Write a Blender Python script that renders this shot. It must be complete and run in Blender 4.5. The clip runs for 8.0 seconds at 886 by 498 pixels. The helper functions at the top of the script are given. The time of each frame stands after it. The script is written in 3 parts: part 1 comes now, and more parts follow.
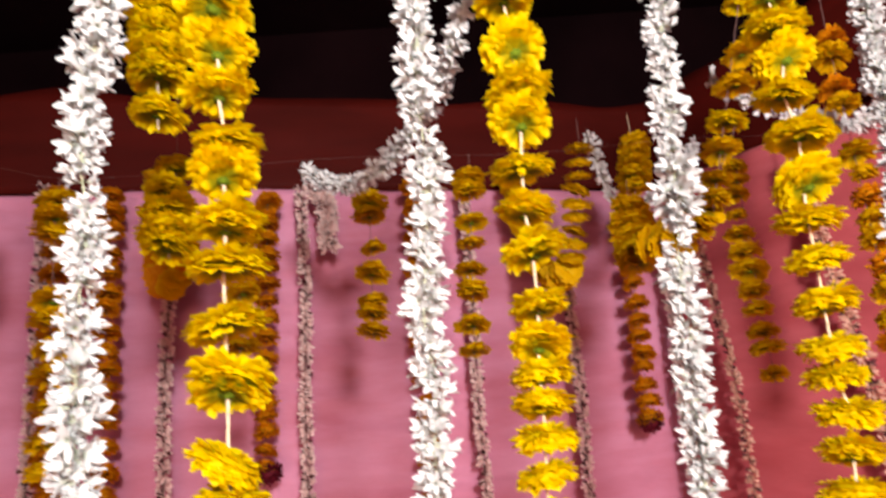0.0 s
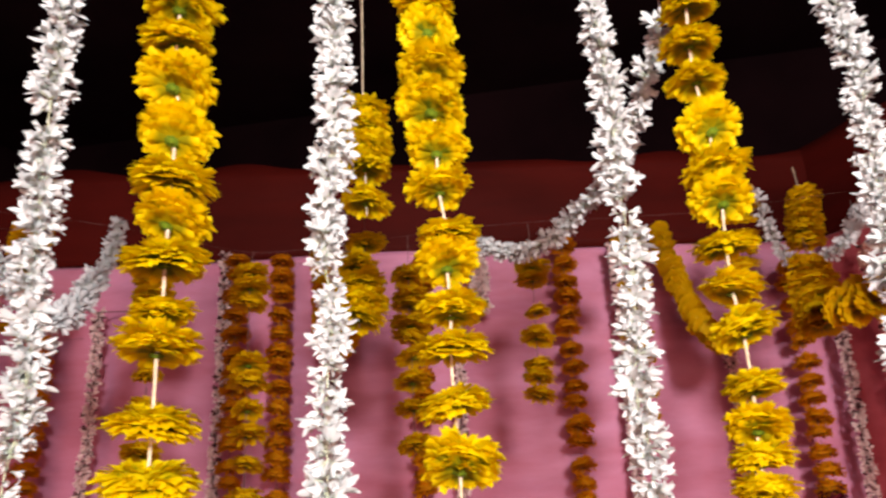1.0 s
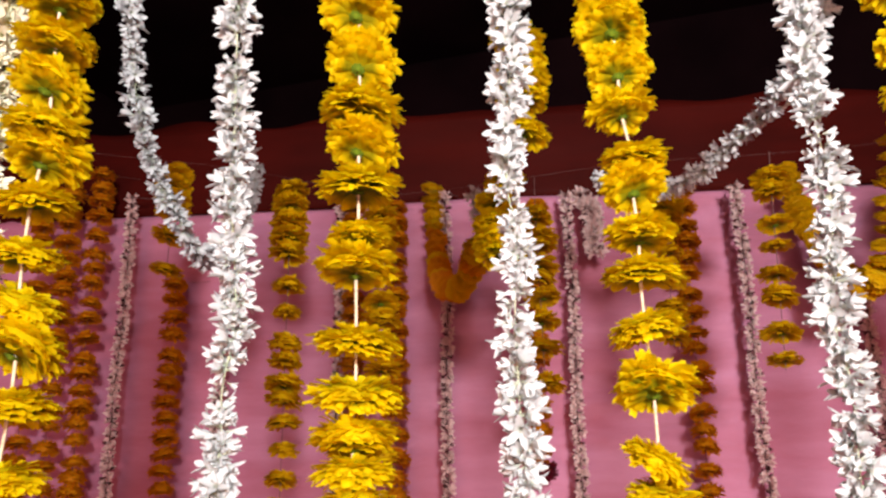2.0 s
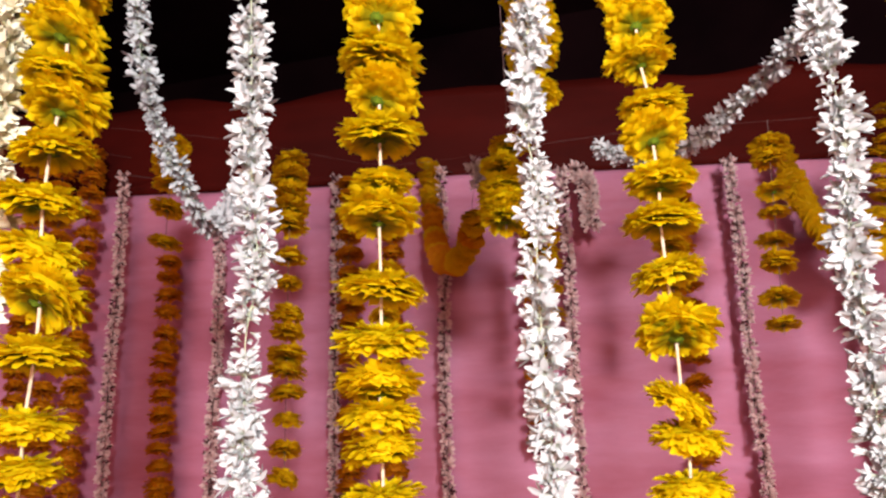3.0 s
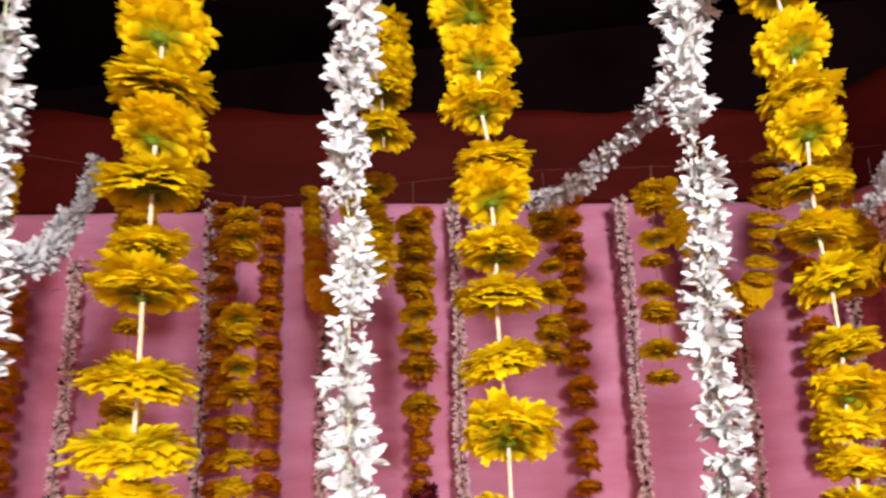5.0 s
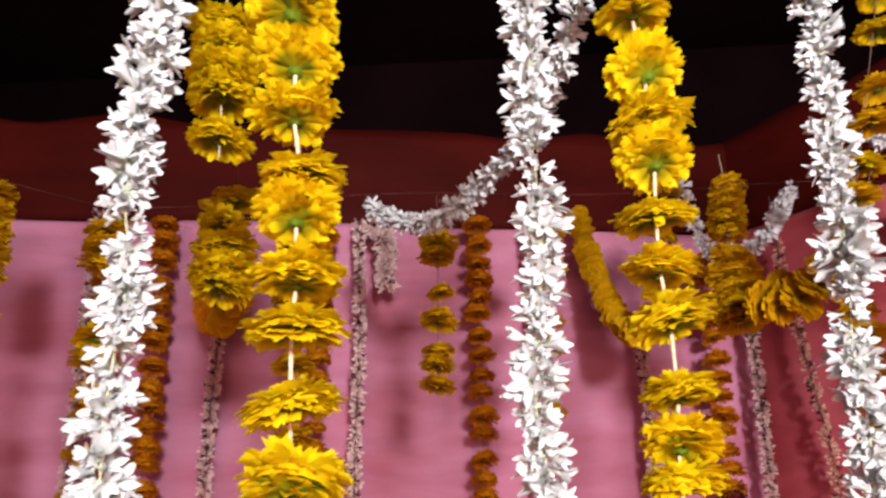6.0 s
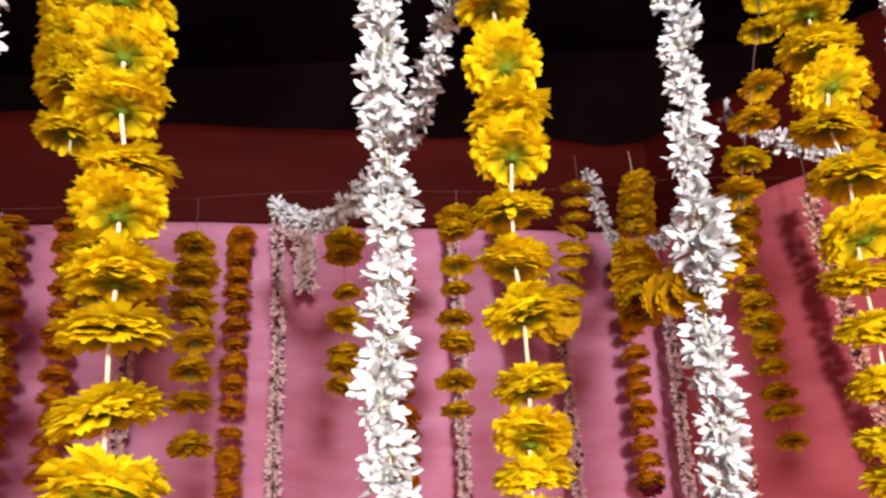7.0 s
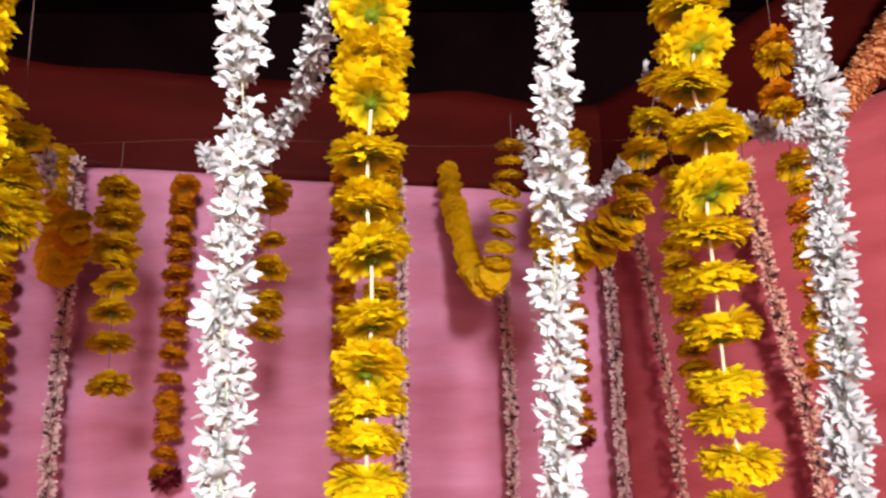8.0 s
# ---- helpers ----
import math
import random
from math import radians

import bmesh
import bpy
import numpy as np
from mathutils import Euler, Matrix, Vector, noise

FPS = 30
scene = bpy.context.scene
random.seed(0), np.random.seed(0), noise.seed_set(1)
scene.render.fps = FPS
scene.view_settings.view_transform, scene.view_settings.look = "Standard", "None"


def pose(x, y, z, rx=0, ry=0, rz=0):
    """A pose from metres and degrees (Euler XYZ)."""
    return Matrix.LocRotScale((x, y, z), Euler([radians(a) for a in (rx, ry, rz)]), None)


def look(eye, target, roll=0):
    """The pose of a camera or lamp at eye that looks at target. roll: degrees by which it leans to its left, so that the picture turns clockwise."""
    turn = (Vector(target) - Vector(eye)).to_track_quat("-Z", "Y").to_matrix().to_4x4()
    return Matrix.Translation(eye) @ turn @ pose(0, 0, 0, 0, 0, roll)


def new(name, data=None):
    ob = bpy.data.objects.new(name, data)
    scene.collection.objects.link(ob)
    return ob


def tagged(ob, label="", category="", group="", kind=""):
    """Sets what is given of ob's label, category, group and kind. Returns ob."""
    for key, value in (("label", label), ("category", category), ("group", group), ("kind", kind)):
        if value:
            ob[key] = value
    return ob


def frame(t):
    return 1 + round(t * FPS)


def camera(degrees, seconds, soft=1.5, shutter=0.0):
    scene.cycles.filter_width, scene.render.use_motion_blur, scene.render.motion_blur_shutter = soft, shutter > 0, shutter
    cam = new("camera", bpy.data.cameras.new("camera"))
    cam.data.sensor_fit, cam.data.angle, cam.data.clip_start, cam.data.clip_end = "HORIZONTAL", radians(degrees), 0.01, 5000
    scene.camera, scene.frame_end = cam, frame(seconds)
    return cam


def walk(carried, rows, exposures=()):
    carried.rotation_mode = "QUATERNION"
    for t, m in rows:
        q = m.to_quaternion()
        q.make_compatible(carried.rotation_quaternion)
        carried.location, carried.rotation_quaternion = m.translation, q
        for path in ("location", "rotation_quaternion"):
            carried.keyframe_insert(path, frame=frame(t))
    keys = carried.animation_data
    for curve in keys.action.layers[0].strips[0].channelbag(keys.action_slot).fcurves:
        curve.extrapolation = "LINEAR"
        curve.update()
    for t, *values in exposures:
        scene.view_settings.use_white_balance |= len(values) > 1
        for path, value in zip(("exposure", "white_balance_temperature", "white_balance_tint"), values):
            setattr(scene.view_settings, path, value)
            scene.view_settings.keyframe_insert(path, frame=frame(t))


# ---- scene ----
cam = camera(67.0, 8.0, soft=2.45, shutter=0.35)
PATH = [
    (0, (-0.003, 0.06, 1.53), (0.017, 2.016, 1.948), -4.1),
    (0.5, (-0.041, 0.042, 1.549), (-0.184, 1.955, 2.113), -3.3),
    (1, (-0.069, 0.021, 1.554), (-0.399, 1.907, 2.133), -2.6),
    (1.5, (-0.103, 0.012, 1.55), (-0.623, 1.88, 2.041), -1.3),
    (1.7, (-0.124, 0.009, 1.544), (-0.71, 1.864, 2.009), -0.8),
    (2.8, (-0.18, 0.007, 1.513), (-0.7, 1.89, 1.938), -1.5),
    (3, (-0.18, 0.005, 1.507), (-0.716, 1.887, 1.919), -1.7),
    (3.5, (-0.176, -0.007, 1.504), (-0.694, 1.877, 1.929), -2.0),
    (4, (-0.179, 0.005, 1.511), (-0.668, 1.902, 1.912), -1.5),
    (4.5, (-0.161, 0.054, 1.536), (-0.545, 1.979, 1.919), -1.4),
    (5, (-0.125, 0.101, 1.56), (-0.414, 2.025, 2.025), -1.9),
    (5.2, (-0.113, 0.115, 1.563), (-0.336, 2.05, 2.016), -1.8),
    (6.3, (-0.026, 0.164, 1.574), (-0.103, 2.088, 2.113), -1.7),
    (6.5, (-0.015, 0.165, 1.573), (-0.057, 2.091, 2.109), -2.4),
    (7, (0.016, 0.172, 1.569), (0.062, 2.102, 2.09), -3.1),
    (7.5, (0.055, 0.175, 1.559), (0.159, 2.116, 2.028), -3.2),
    (8, (0.104, 0.154, 1.548), (0.201, 2.11, 1.954), -1.7),
]
walk(cam, [(t, look(eye, target, roll)) for t, eye, target, roll in PATH],
     [(0, 0.10, 6950, 10), (0.5, -0.04, 6900, 10), (1, -0.08, 6850, 10), (1.5, -0.06, 6800, 10), (3, -0.07, 6600, 10), (4, 0.0, 6500, 10), (4.5, -0.04, 6550, 10), (5, -0.05, 6600, 10), (6.5, 0.01, 6500, 10), (7, 0.03, 6500, 10), (7.5, 0.04, 6500, 10), (8, 0.09, 6500, 10)])

# ---- light ----
world = bpy.data.worlds.new("night")
world.use_nodes = True
world.node_tree.nodes["Background"].inputs[0].default_value = (0.02, 0.018, 0.022, 1)
world.node_tree.nodes["Background"].inputs[1].default_value = 0.3
scene.world = world


def area_lamp(name, eye, target, power, size, colour):
    data = bpy.data.lights.new(name, "AREA")
    data.energy, data.size, data.color, data.shape = power, size, colour, "DISK"
    ob = new(name, data)
    ob.matrix_world = look(eye, target)
    return ob


area_lamp("hall_lamp", (0.30, -0.85, 1.92), (-0.05, 1.4, 1.75), 72, 0.20, (0.97, 0.98, 1.0))
# added fill, no real lamp: imitates red light bounced off the cloth
area_lamp("red_bounce_fill", (0.12, -1.7, 1.40), (-0.05, 1.4, 1.45), 46, 1.0, (1.0, 0.50, 0.38))


# ---- materials ----
def material(name, rough=0.6):
    m = bpy.data.materials.new(name)
    m.use_nodes = True
    b = m.node_tree.nodes["Principled BSDF"]
    b.inputs["Roughness"].default_value = rough
    return m, m.node_tree, b


def link(tree, a, b):
    tree.links.new(a, b)


def ramp(tree, stops):
    r = tree.nodes.new("ShaderNodeValToRGB")
    e = r.color_ramp.elements
    while len(e) < len(stops):
        e.new(0.5)
    for el, (p, c) in zip(e, stops):
        el.position, el.color = p, (*c, 1)
    return r


def noise_node(tree, scale, detail=3.0, stretch=None, rough=0.5):
    n = tree.nodes.new("ShaderNodeTexNoise")
    n.inputs["Scale"].default_value, n.inputs["Detail"].default_value = scale, detail
    n.inputs["Roughness"].default_value = rough
    co = tree.nodes.new("ShaderNodeTexCoord")
    if stretch:
        mp = tree.nodes.new("ShaderNodeMapping")
        mp.inputs["Scale"].default_value = stretch
        link(tree, co.outputs["Object"], mp.inputs["Vector"])
        link(tree, mp.outputs["Vector"], n.inputs["Vector"])
    else:
        link(tree, co.outputs["Object"], n.inputs["Vector"])
    return n


def bump(tree, b, height, strength, distance):
    n = tree.nodes.new("ShaderNodeBump")
    n.inputs["Strength"].default_value, n.inputs["Distance"].default_value = strength, distance
    link(tree, height, n.inputs["Height"])
    link(tree, n.outputs["Normal"], b.inputs["Normal"])


def mix(tree, fac, a, b, mode="MIX"):
    n = tree.nodes.new("ShaderNodeMix")
    n.data_type, n.blend_type = "RGBA", mode
    if isinstance(fac, float):
        n.inputs[0].default_value = fac
    else:
        link(tree, fac, n.inputs[0])
    for k, v in ((6, a), (7, b)):
        if isinstance(v, tuple):
            n.inputs[k].default_value = (*v, 1)
        else:
            link(tree, v, n.inputs[k])
    return n.outputs[2]


def petal_material(name, base, middle, tip, deep, through_light, foot=0.28, blade=0.66):
    """Petals: greenish foot, saturated blade; tone varies from flower to flower and petal to petal."""
    m, tree, b = material(name, 0.55)
    uv = tree.nodes.new("ShaderNodeUVMap")
    sep = tree.nodes.new("ShaderNodeSeparateXYZ")
    link(tree, uv.outputs["UV"], sep.inputs[0])
    r = ramp(tree, [(foot, base), (blade, middle), (1.0, tip)])
    link(tree, sep.outputs["X"], r.inputs[0])
    info = tree.nodes.new("ShaderNodeObjectInfo")
    geo = tree.nodes.new("ShaderNodeNewGeometry")
    add = tree.nodes.new("ShaderNodeMath")
    add.operation = "MULTIPLY_ADD"
    add.inputs[1].default_value, add.inputs[2].default_value = 0.5, 0.0
    link(tree, geo.outputs["Random Per Island"], add.inputs[0])
    add2 = tree.nodes.new("ShaderNodeMath")
    add2.operation = "MULTIPLY_ADD"
    add2.inputs[1].default_value = 0.25
    link(tree, info.outputs["Random"], add2.inputs[0])
    link(tree, add.outputs[0], add2.inputs[2])
    col = mix(tree, add2.outputs[0], r.outputs[0], deep)
    n = noise_node(tree, 220, 2)
    nr = ramp(tree, [(0.3, (0.82, 0.82, 0.82)), (0.7, (1, 1, 1))])
    link(tree, n.outputs["Fac"], nr.inputs[0])
    col = mix(tree, 1.0, col, nr.outputs[0], "MULTIPLY")
    link(tree, col, b.inputs["Base Color"])
    b.inputs["Specular IOR Level"].default_value = 0.12
    tr = tree.nodes.new("ShaderNodeBsdfTranslucent")
    link(tree, col, tr.inputs["Color"])
    ms = tree.nodes.new("ShaderNodeMixShader")
    ms.inputs[0].default_value = through_light
    link(tree, b.outputs[0], ms.inputs[1])
    link(tree, tr.outputs[0], ms.inputs[2])
    link(tree, ms.outputs[0], tree.nodes["Material Output"].inputs["Surface"])
    return m


YELLOW = petal_material("yellow_petals", (0.12, 0.18, 0.008), (0.92, 0.70, 0.006), (0.96, 0.82, 0.014), (0.90, 0.63, 0.004), 0.58, 0.46, 0.80)
AMBER = petal_material("amber_petals", (0.18, 0.15, 0.008), (0.78, 0.49, 0.005), (0.83, 0.56, 0.008), (0.72, 0.39, 0.004), 0.50)
ORANGE = petal_material("orange_petals", (0.24, 0.10, 0.006), (0.73, 0.28, 0.006), (0.79, 0.35, 0.008), (0.62, 0.18, 0.005), 0.45)
WHITE = petal_material("white_petals", (0.40, 0.44, 0.28), (0.66, 0.68, 0.69), (0.74, 0.76, 0.77), (0.52, 0.53, 0.54), 0.30)
CREAM = petal_material("cream_petals", (0.40, 0.42, 0.20), (0.80, 0.77, 0.60), (0.84, 0.82, 0.70), (0.72, 0.66, 0.46), 0.22)
DULL = petal_material("faded_white_petals", (0.14, 0.09, 0.08), (0.88, 0.66, 0.63), (0.92, 0.80, 0.77), (0.70, 0.46, 0.44), 0.30)
MAROON = petal_material("maroon_petals", (0.03, 0.004, 0.006), (0.10, 0.006, 0.014), (0.14, 0.010, 0.022), (0.06, 0.003, 0.008), 0.1)
CORAL = petal_material("coral_petals", (0.50, 0.22, 0.08), (0.90, 0.46, 0.20), (0.94, 0.56, 0.30), (0.86, 0.38, 0.14), 0.45)
PEACH = petal_material("peach_petals", (0.35, 0.20, 0.12), (0.80, 0.52, 0.42), (0.86, 0.60, 0.50), (0.74, 0.40, 0.30), 0.2)


def plain(name, dark, light, scale, rough):
    m, tree, b = material(name, rough)
    n = noise_node(tree, scale, 4)
    r = ramp(tree, [(0.3, dark), (0.7, light)])
    link(tree, n.outputs["Fac"], r.inputs[0])
    link(tree, r.outputs[0], b.inputs["Base Color"])
    bump(tree, b, n.outputs["Fac"], 0.3, 0.001)
    return m


GREEN = plain("calyx_green", (0.055, 0.095, 0.005), (0.11, 0.155, 0.008), 160, 0.85)
GREEN.node_tree.nodes["Principled BSDF"].inputs["Specular IOR Level"].default_value = 0.1
BARK = plain("dry_stem", (0.05, 0.025, 0.025), (0.14, 0.08, 0.07), 200, 0.8)
PALE_STEM = plain("pale_stem", (0.30, 0.34, 0.20), (0.55, 0.58, 0.42), 200, 0.7)
STEM = plain("stem_green", (0.12, 0.13, 0.05), (0.32, 0.34, 0.18), 200, 0.7)
GREY_THREAD = plain("dusty_thread", (0.08, 0.04, 0.04), (0.15, 0.08, 0.07), 300, 0.9)
THREAD = plain("cotton_thread", (0.40, 0.31, 0.20), (0.62, 0.50, 0.36), 300, 0.9)
# near-black stands in for unlit space, so the lamps barely show on it
BLACK = plain("unlit_black", (0.005, 0.0022, 0.003), (0.012, 0.0048, 0.006), 2, 1.0)
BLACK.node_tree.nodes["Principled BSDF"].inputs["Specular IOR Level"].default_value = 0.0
PLASTER = plain("grey_plaster", (0.10, 0.09, 0.085), (0.16, 0.15, 0.14), 3, 0.9)
CEMENT = plain("cement_floor", (0.16, 0.15, 0.14), (0.26, 0.25, 0.23), 5, 0.85)


def cloth(name, dark, light, sheen):
    """Thin satin-like cloth with a fine weave; broad drifts of tone put streaks of shade into the colour."""
    m, tree, b = material(name, 0.62)
    n = noise_node(tree, 2.6, 5, (0.8, 0.8, 3.2), 0.6)
    r = ramp(tree, [(0.32, dark), (0.68, light)])
    link(tree, n.outputs["Fac"], r.inputs[0])
    weave = noise_node(tree, 900, 1)
    wr = ramp(tree, [(0.3, (0.88, 0.88, 0.88)), (0.7, (1, 1, 1))])
    link(tree, weave.outputs["Fac"], wr.inputs[0])
    link(tree, mix(tree, 1.0, r.outputs[0], wr.outputs[0], "MULTIPLY"), b.inputs["Base Color"])
    b.inputs["Sheen Weight"].default_value = sheen
    b.inputs["Specular IOR Level"].default_value = 0.2
    bump(tree, b, weave.outputs["Fac"], 0.15, 0.0006)
    return m


# the darker, redder end is shadow tone painted into the pink
PINK = cloth("pink_cloth", (0.46, 0.140, 0.215), (0.60, 0.250, 0.395), 0.1)
ROSE = cloth("rose_cloth", (0.38, 0.058, 0.070), (0.54, 0.115, 0.140), 0.1)
RED = cloth("red_cloth", (0.038, 0.0033, 0.0023), (0.064, 0.005, 0.0034), 0.0)
RED.node_tree.nodes["Principled BSDF"].inputs["Specular IOR Level"].default_value = 0.05


# ---- building helpers ----
def mesh_from(name, verts, faces, mat, uvs=None, smooth=True):
    me = bpy.data.meshes.new(name)
    me.from_pydata(verts, [], faces)
    if uvs is not None:
        layer = me.uv_layers.new(name="UVMap")
        loops = np.empty(len(me.loops), dtype=np.int32)
        me.loops.foreach_get("vertex_index", loops)
        layer.data.foreach_set("uv", np.asarray(uvs, dtype=np.float32)[loops].ravel())
    me.materials.append(mat)
    if smooth:
        me.polygons.foreach_set("use_smooth", [True] * len(me.polygons))
    me.update()
    return me


def piece(name, me, parent, m, label=""):
    """A mesh object under a thing or a part, at m in its parent's space."""
    ob = new(name, me)
    ob.parent = parent
    ob.matrix_local = m
    return tagged(ob, label)


def tube_data(points, radius, sides=6, offset=0):
    """Vertices and faces of a round cord along points."""
    verts, faces = [], []
    pts = [Vector(p) for p in points]
    for i, p in enumerate(pts):
        d = (pts[min(i + 1, len(pts) - 1)] - pts[max(i - 1, 0)]).normalized()
        u = d.cross(Vector((0.31, 0.94, 0.1))).normalized()
        v = d.cross(u)
        for k in range(sides):
            a = 2 * math.pi * k / sides
            verts.append(p + (u * math.cos(a) + v * math.sin(a)) * radius)
    for i in range(len(pts) - 1):
        for k in range(sides):
            a, b = i * sides + k, i * sides + (k + 1) % sides
            faces.append((offset + a, offset + b, offset + b + sides, offset + a + sides))
    return verts, faces


def cord(name, points, radius, mat, parent, label=""):
    verts, faces = tube_data(points, radius)
    return piece(name, mesh_from(name, verts, faces, mat, [(0.7, 0.5)] * len(verts)), parent, Matrix(), label)


def curve_points(controls, steps):
    """A smooth line through control points, evenly stepped by control span."""
    c = [Vector(p) for p in controls]
    c = [c[0] * 2 - c[1]] + c + [c[-1] * 2 - c[-2]]
    out = []
    for i in range(1, len(c) - 2):
        for s in range(steps):
            t = s / steps
            a, b, d, e = c[i - 1], c[i], c[i + 1], c[i + 2]
            out.append(0.5 * ((2 * b) + (d - a) * t + (2 * a - 5 * b + 4 * d - e) * t * t + (3 * b - a - 3 * d + e) * t ** 3))
    out.append(c[-2].copy())
    return out


def even_points(controls, gap):
    """Points and directions every gap metres along a smooth line."""
    fine = curve_points(controls, 40)
    out, carry = [], 0.0
    for p, q in zip(fine, fine[1:]):
        step = (q - p).length
        while carry < step:
            out.append((p.lerp(q, carry / max(step, 1e-9)), (q - p).normalized()))
            carry += gap
        carry -= step
    return out


def petal_strip(rng, length, width, elev, az, foot, lift, curl, rows=4, cup=0.25, frill=0.10):
    """One petal: a cupped, blunt, ragged-tipped strip that leaves the axis at azimuth az and climbs at elev; unit sizes."""
    verts, uvs = [], []
    side = Vector((-math.sin(az), math.cos(az), 0))
    out = Vector((math.cos(az), math.sin(az), 0))
    p = out * foot + Vector((0, 0, lift))
    e = elev
    twist = rng.uniform(-0.4, 0.4)
    for i in range(rows):
        t = i / (rows - 1)
        last = i == rows - 1
        w = width * (0.32 + 1.0 * math.sin(min(1.0, t * 1.1 + 0.10) * math.pi * 0.60)) * (0.80 if last else 1.0)
        d = out * math.cos(e) + Vector((0, 0, math.sin(e)))
        up = out * -math.sin(e) + Vector((0, 0, math.cos(e)))
        s = side * math.cos(twist * t) + up * math.sin(twist * t)
        for k, across in enumerate((-0.5, -0.17, 0.17, 0.5)):
            q = p + s * (w * across) - up * (cup * w * (0.25 - across * across) * 2)
            q = q + up * (w * 0.16 * t * rng.uniform(-1, 1))
            if last:
                q = q + d * (length * frill * rng.uniform(-1, 0.7))
            verts.append(q)
            uvs.append((t, k / 3))
        p = p + d * (length / (rows - 1))
        e += curl / (rows - 1)
    faces = []
    for i in range(rows - 1):
        for k in range(3):
            a = i * 4 + k
            faces.append((a, a + 1, a + 5, a + 4))
    return verts, faces, uvs


def blossom_mesh(name, seed, mat, rings, rows=4, heart=1.0):
    """A full double flower head of radius 1 about its middle, axis up: rings of ruffled petals over a flat foot."""
    rng = random.Random(seed)
    V, F, U = [], [], []
    squash = rng.uniform(0.92, 1.05)
    lobes = [rng.uniform(0.82, 1.08) for _ in range(7)]
    for count, elev, length, width, droop in rings:
        phase = rng.uniform(0, 6.28)
        for k in range(count):
            az = phase + 2 * math.pi * (k + rng.uniform(-0.35, 0.35)) / count
            lobe = lobes[int(az / 6.2832 * 7) % 7]
            el = radians(elev + rng.uniform(-11, 11))
            v, f, u = petal_strip(rng, length * lobe * rng.uniform(0.92, 1.05), width * rng.uniform(0.8, 1.2), el, az,
                                  0.10, -0.26 + 0.10 * math.sin(max(0, el)), radians(droop + rng.uniform(-22, 22) + (40 if rng.random() < 0.10 else 0)), rows)
            o = len(V)
            V += [(p.x, p.y, p.z * squash + 0.05 * noise.noise(Vector((p.x * 2.2, p.y * 2.2, seed)))) for p in v]
            F += [tuple(i + o for i in q) for q in f]
            U += u
    n, o = 14, len(V)
    for h in range(5):
        a = h / 4 * math.pi / 2
        for k in range(n):
            b = 2 * math.pi * k / n
            V.append((0.74 * math.cos(a) * math.cos(b), 0.74 * math.cos(a) * math.sin(b), -0.20 + 0.62 * heart * math.sin(a)))
            U.append((0.85, 0.5))
    for h in range(4):
        for k in range(n):
            p, q = o + h * n + k, o + h * n + (k + 1) % n
            F.append((p, q, q + n, p + n))
    return mesh_from(name, V, F, mat, U)


FULL = [(27, 6, 0.62, 0.205, -40), (30, 20, 0.80, 0.205, -62), (31, 34, 0.98, 0.205, -90), (30, 47, 1.06, 0.20, -92), (26, 60, 1.02, 0.19, -84), (20, 72, 0.94, 0.18, -66), (11, 84, 0.80, 0.18, -36)]
FLAT = [(27, -4, 0.84, 0.205, -48), (30, 10, 0.94, 0.205, -64), (31, 24, 1.00, 0.205, -76), (30, 37, 0.99, 0.20, -80), (24, 50, 0.92, 0.19, -72), (18, 64, 0.80, 0.18, -54), (10, 81, 0.68, 0.18, -28)]
FAR = [(28, -6, 0.90, 0.22, -40), (28, 12, 0.97, 0.22, -60), (26, 28, 0.98, 0.22, -72), (22, 44, 0.94, 0.22, -72), (18, 58, 0.88, 0.22, -60), (11, 76, 0.76, 0.22, -30)]


def calyx_mesh():
    """The green cup under a flower head, with short bracts round its rim and a stub of stem."""
    V, F = [], []
    prof = [(0.03, -0.405), (0.05, -0.39), (0.08, -0.365), (0.12, -0.345), (0.17, -0.335)]
    n = 16
    for r, z in prof:
        for k in range(n):
            rr = r * (1.0 + (0.16 if k % 2 else -0.08) * (r > 0.1))
            a = 2 * math.pi * k / n
            V.append((rr * math.cos(a), rr * math.sin(a), z))
    for i in range(len(prof) - 1):
        for k in range(n):
            a, b = i * n + k, i * n + (k + 1) % n
            F.append((a, b, b + n, a + n))
    F.append(tuple(range(n))[::-1])
    return mesh_from("calyx", V, F, GREEN)


CALYX = calyx_mesh()
NEAR_FULL = [blossom_mesh("flower", 10 + i, YELLOW, FULL, 5) for i in range(6)]
NEAR_FLAT = [blossom_mesh("flower", 30 + i, YELLOW, FLAT, 5, 0.75) for i in range(6)]
MID_HEADS = [blossom_mesh("flower", 50 + i, AMBER, FAR) for i in range(6)]
MAROON_HEADS = [blossom_mesh("rose", 95 + i, MAROON, FAR, 3) for i in range(2)]
CORAL_HEADS = [blossom_mesh("flower", 90 + i, CORAL, FAR, 3) for i in range(3)]
WALL_HEADS = [blossom_mesh("flower", 70 + i, ORANGE, FAR, 3) for i in range(6)]


